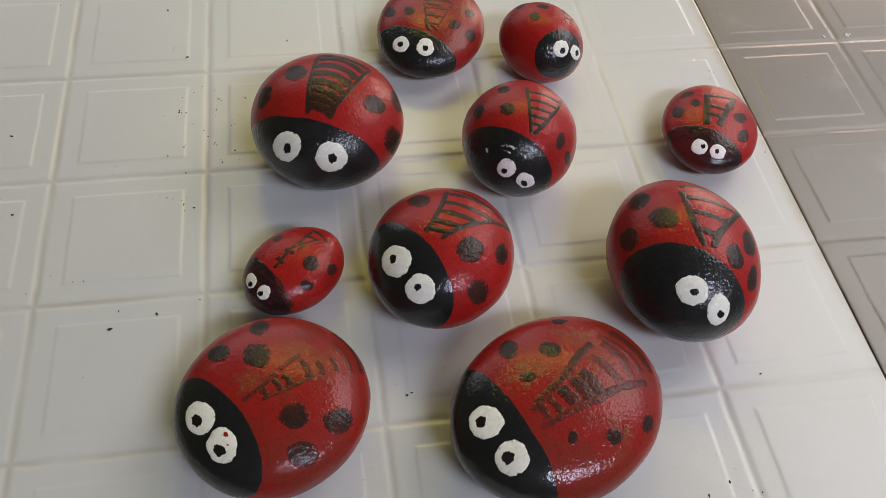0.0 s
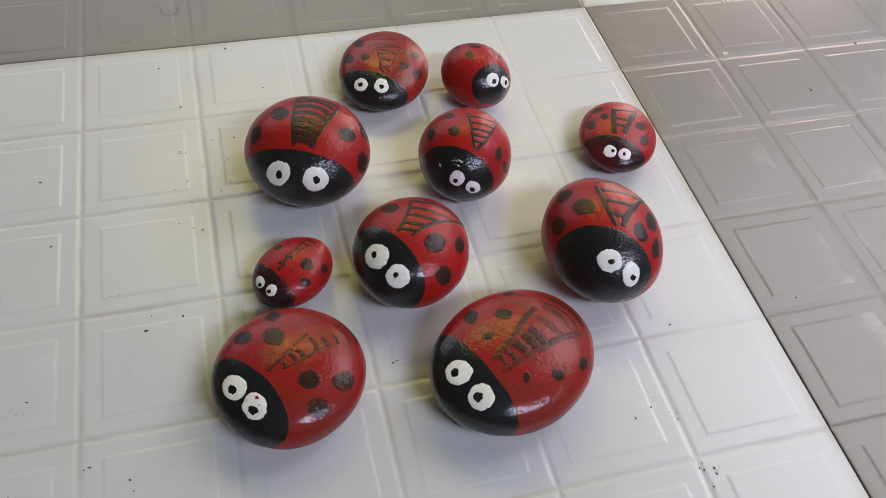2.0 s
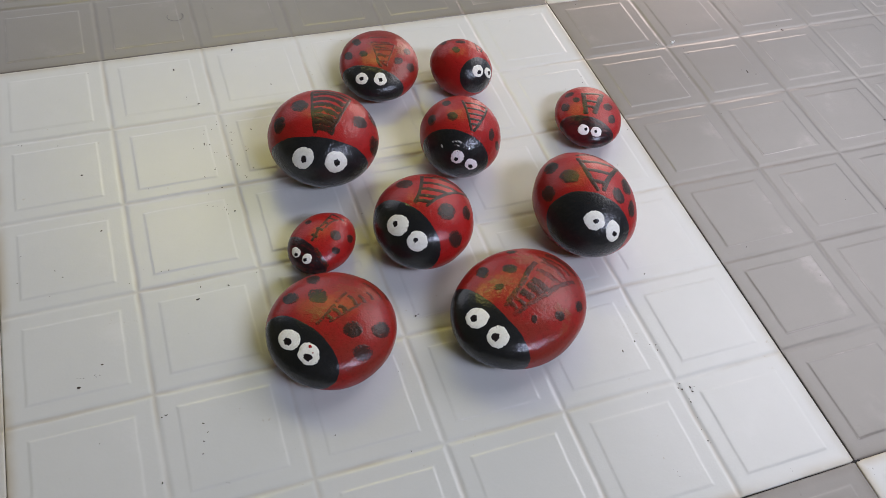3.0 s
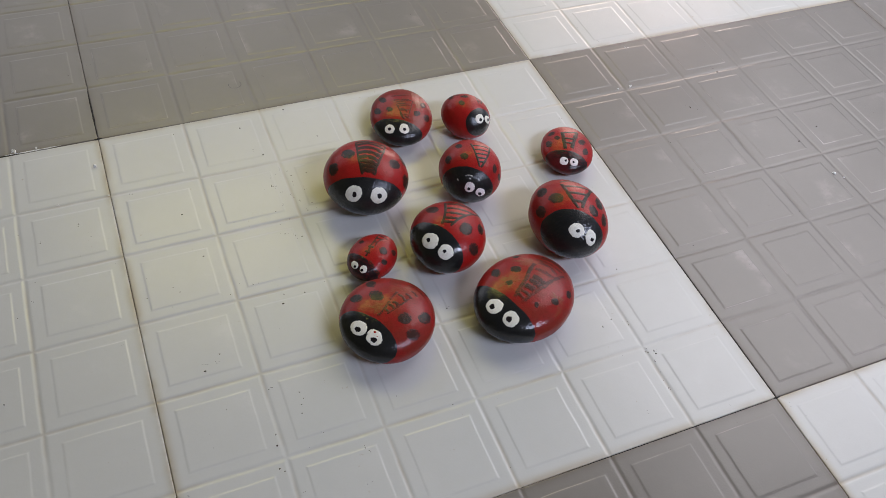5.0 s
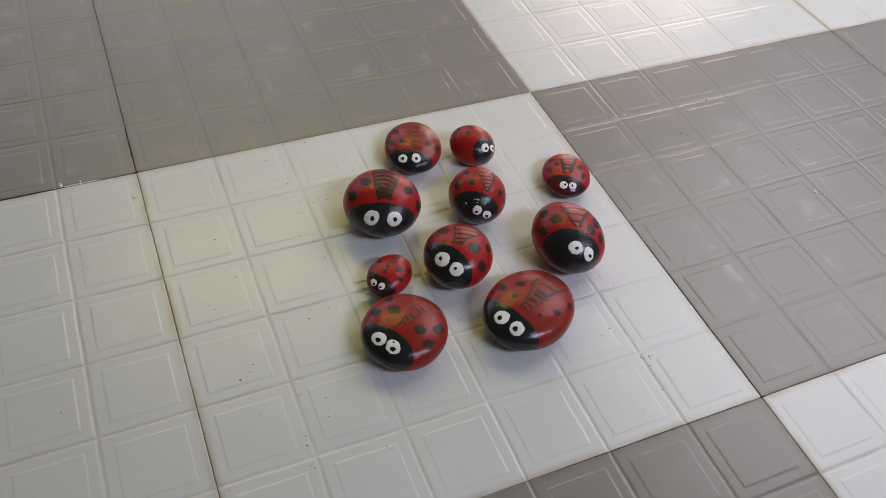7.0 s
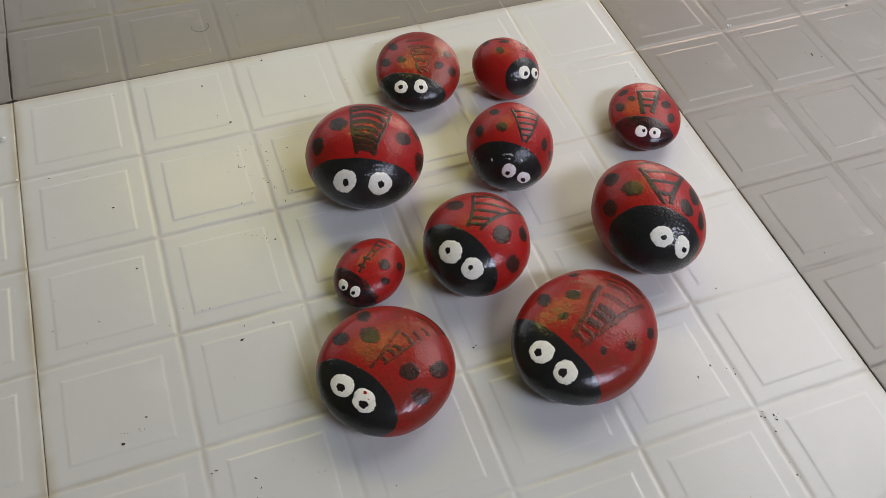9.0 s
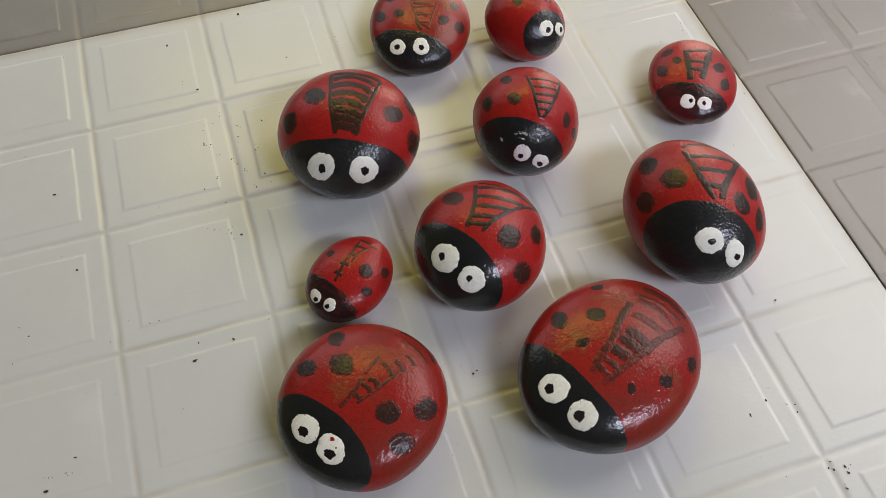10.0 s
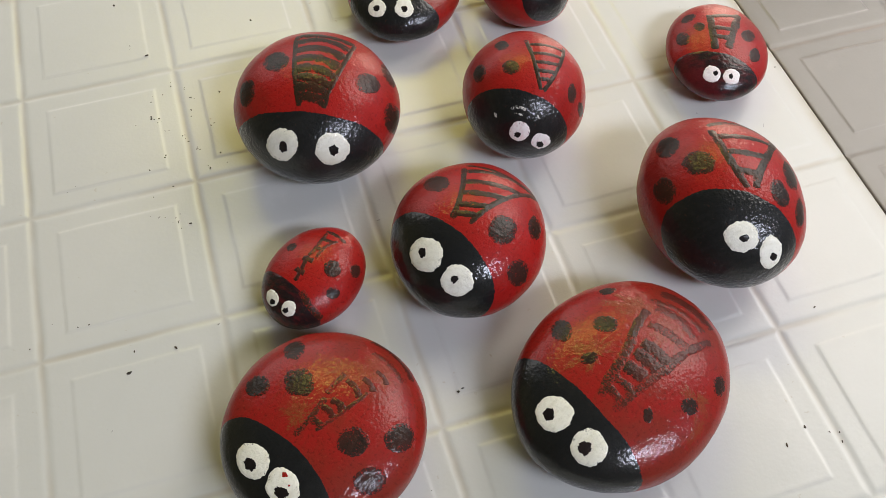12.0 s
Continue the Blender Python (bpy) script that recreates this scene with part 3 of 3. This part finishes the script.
def tile_mesh(name, mat):
    """A 300 mm ceramic tile of six by six cells with grooves and raised square panels."""
    cuts = [0.0, 0.15, 0.3, 0.8, 1.3, 1.7, 2.1, 2.5, 6.5, 6.9, 7.3, 7.7, 8.1, 8.5, 13.0, 17.0, 21.0]
    line = sorted({round(c * 50 + v, 3) for c in range(6) for v in cuts + [25.0] + [50 - k for k in cuts]})
    verts, faces, n = [], [], len(line)

    def near(p):
        cell = p % 50.0
        d = min(cell, 50.0 - cell)
        rim = min(p, 300.0 - p)
        return d, rim < 25.0 and abs(rim - d) < 0.01

    def place(q):
        """The inner cells are a little narrower than those along the rim."""
        return math.copysign(min(abs(q), 100.0) * 0.984 + max(abs(q) - 100.0, 0.0) * 1.0304, q)

    for yy in line:
        for xx in line:
            h = min(tile_profile(*near(xx)), tile_profile(*near(yy)))
            free = min(1.0, min(xx, 300.0 - xx, yy, 300.0 - yy) / 6.0)
            wx = free * 0.28 * noise.noise(Vector((xx * 0.09, yy * 0.09, 1.0)))
            wy = free * 0.28 * noise.noise(Vector((xx * 0.09, yy * 0.09, 9.0)))
            h *= 1 + 0.5 * free * noise.noise(Vector((xx * 0.035, yy * 0.035, 5.0)))
            verts.append(((place(xx - 150) + wx) / 1000, (place(yy - 150) + wy) / 1000, h / 1000))
    faces = [(j * n + i, j * n + i + 1, (j + 1) * n + i + 1, (j + 1) * n + i) for j in range(n - 1) for i in range(n - 1)]
    me = bpy.data.meshes.new(name)
    me.from_pydata(verts, [], faces)
    me.polygons.foreach_set("use_smooth", [True] * len(me.polygons))
    me.materials.append(mat)
    return me


floor = tagged(box("floor", (-1.65, -1.05, -0.1), (1.05, 1.82, -0.0009), MORTAR, None, 0.0005), "light and grey embossed ceramic tiles laid in blocks", "floor", kind="structure")
tile_data = (tile_mesh("light_tile", LIGHT_TILE), tile_mesh("grey_tile", DARK_TILE))
shake = random.Random(4)
for j in range(-3, 6):
    for i in range(-5, 4):
        dark = ((i + 1) // 2 + j) % 2
        ob = new("tile", tile_data[dark])
        ob.parent = floor
        lift = shake.uniform(-0.0002, 0.0001) if (i, j) != (0, 0) else 0.0
        ob.location = (i * 0.3, j * 0.3, lift)


# ---------------------------------------------------------------- dirt on the tiles
def crumbs(name, places, size, mat, label, seed, fine=2):
    """Scattered bits of grit, each a small uneven lump, joined as one stuff object."""
    r = random.Random(seed)
    bm = bmesh.new()
    for x, y in places:
        for k in range(r.choice((1, 1, 2, 3))):
            rad = size * r.uniform(0.35, 1.0) / (1 + 0.5 * k)
            m = Matrix.Translation((x + r.gauss(0, 0.0011) * (k > 0), y + r.gauss(0, 0.0011) * (k > 0), PANEL + rad * 0.22)) @ Matrix.Rotation(r.uniform(0, 6.28), 4, "Z") @ Matrix.Diagonal((rad * r.uniform(0.8, 1.7), rad * r.uniform(0.5, 0.9), rad * 0.4, 1))
            made = bmesh.ops.create_icosphere(bm, subdivisions=fine, radius=1.0, matrix=m)
            for v in made["verts"]:
                v.co += Vector((r.gauss(0, 1), r.gauss(0, 1), r.gauss(0, 0.5))) * rad * 0.2
    me = bpy.data.meshes.new(name)
    bm.to_mesh(me)
    bm.free()
    me.materials.append(mat)
    return tagged(new(name, me), label, "dirt", kind="stuff")


crumbs("dirt_crumbs", [(-0.114, 0.071), (-0.138, 0.096), (-0.034, 0.145), (-0.057, 0.107), (-0.059, 0.079), (-0.057, 0.061), (-0.056, 0.049), (-0.109, 0.036), (-0.076, -0.010),
                       (-0.124, -0.039), (0.007, -0.041), (-0.065, 0.135), (-0.170, 0.081), (-0.217, -0.027), (-0.074, -0.004), (-0.038, -0.084), (-0.095, -0.059), (0.098, -0.102)],
       0.0006, CRUMB, "dark dirt crumbs scattered on the tiles", 3)
crumbs("grey_tile_crumbs", [(0.237, 0.068), (0.314, 0.024), (0.292, 0.015), (0.280, 0.098), (0.241, 0.065), (-0.020, 0.114)], 0.0007, CRUMB, "dark grit on the grey tiles", 5)
crumbs("white_flecks", [(-0.155, 0.126), (0.295, -0.019), (0.299, -0.024), (0.227, 0.143), (0.197, 0.101), (0.207, 0.101), (-0.179, 0.099), (-0.151, 0.099), (-0.186, 0.152), (-0.198, 0.152)],
       0.0014, CHIP, "small white plaster flecks on the tiles", 7)
crumbs("groove_grit", [(0.103, -0.103), (0.103, -0.105), (0.100, -0.109), (0.099, -0.116), (0.098, -0.121), (0.098, -0.126), (0.091, -0.077), (0.084, -0.080), (0.112, -0.046), (0.099, -0.081), (-0.013, -0.098),
                       (-0.100, -0.085), (-0.101, -0.091), (-0.103, -0.103), (-0.101, -0.105), (-0.096, -0.118), (-0.101, 0.005), (-0.000, -0.139)], 0.00040, CRUMB, "dark grit lying along the grooves of a light tile", 17)
crumbs("panel_grit", [(-0.083, -0.066), (-0.082, -0.070), (-0.084, -0.073), (-0.115, -0.031), (-0.118, -0.035), (-0.126, 0.015), (-0.143, 0.016), (-0.123, -0.035), (-0.119, -0.064), (-0.085, -0.078), (-0.079, -0.091), (-0.087, -0.097),
                      (-0.062, -0.106), (-0.061, -0.108), (-0.067, -0.124), (-0.063, -0.006), (-0.085, 0.008), (-0.088, 0.008), (-0.040, 0.058), (-0.041, 0.070), (-0.057, 0.037), (0.283, 0.016), (0.280, -0.013), (0.312, -0.024), (0.279, 0.102)],
       0.00036, CRUMB, "small dark grit scattered on the tile panels", 19)
dust = random.Random(11)
crumbs("grit_trail", [(-0.057 + dust.gauss(0, 0.004), dust.uniform(0.03, 0.12)) for k in range(16)] + [(-0.046 + dust.gauss(0, 0.003), dust.uniform(0.05, 0.09)) for k in range(8)], 0.0004, CRUMB, "trail of small dark grit on a light tile", 13, 1)
crumbs("fine_dust", [(dust.uniform(-0.3, 0.5), dust.uniform(-0.25, 0.4)) for k in range(260)], 0.00028, CRUMB, "fine dark dust specks on the tiles", 9, 1)


def joint_strip(x0, y0, x1, y1, width, mat, seed):
    """A thin uneven strip level with the tiles along a stretch of joint; in GAP it paints an open hole's dark."""
    steps, verts = 14, []
    a, b = Vector((x0, y0, 0)), Vector((x1, y1, 0))
    side = (b - a).normalized().cross(Vector((0, 0, 1)))
    for k in range(steps + 1):
        f = k / steps
        w = width * (0.12 + math.sin(math.pi * f) ** 0.6) * (0.75 + 0.6 * noise.noise(Vector((f * 7, seed, 0))))
        for sgn in (-1, 0, 1):
            p = a.lerp(b, f) + side * (sgn * w / 2 + 0.0002 * noise.noise(Vector((f * 9, seed, sgn + 4))))
            verts.append((p.x, p.y, 0.00012 if sgn == 0 else -0.00006))
    faces = [(k * 3 + c, k * 3 + c + 1, k * 3 + c + 4, k * 3 + c + 3) for k in range(steps) for c in (0, 1)]
    return mesh_object("joint_strip", verts, faces, mat, floor)


# near-black colour for the shade inside open joints
GAP = plain("black_joint_gap", (0.012, 0.011, 0.010), (0.03, 0.025, 0.02), 0.95, 300)
joint_strip(-0.1502, 0.152, -0.1502, 0.199, 0.0016, GAP, 1)
joint_strip(-0.1525, 0.1502, -0.1475, 0.1502, 0.0026, GAP, 2)
joint_strip(-0.260, 0.1502, -0.196, 0.1502, 0.0015, GAP, 3)
joint_strip(-0.204, 0.1506, -0.172, 0.1506, 0.0014, CHIP, 4)
joint_strip(0.1502, -0.149, 0.1502, -0.02, 0.0007, GAP, 5)
joint_strip(0.148, -0.1502, 0.1525, -0.1502, 0.0016, GAP, 6)
joint_strip(0.02, -0.1502, 0.145, -0.1502, 0.0006, GAP, 7)


def ring_mark(x, y, radius, start, end, mat):
    """A faint part of a ring left on the glaze."""
    verts = []
    for k in range(25):
        f = radians(start + (end - start) * k / 24)
        for r in (radius - 0.00018, radius + 0.00018):
            verts.append((x + r * math.cos(f), y + r * math.sin(f) * 0.9, PANEL + 0.00006))
    return mesh_object("ring_mark", verts, [(2 * k, 2 * k + 1, 2 * k + 3, 2 * k + 2) for k in range(24)], mat, floor)


RING = plain("ring_stain", (0.075, 0.070, 0.066), (0.12, 0.11, 0.10), 0.6, 300)
ring_mark(-0.058, 0.179, 0.0042, 150, 395, RING)
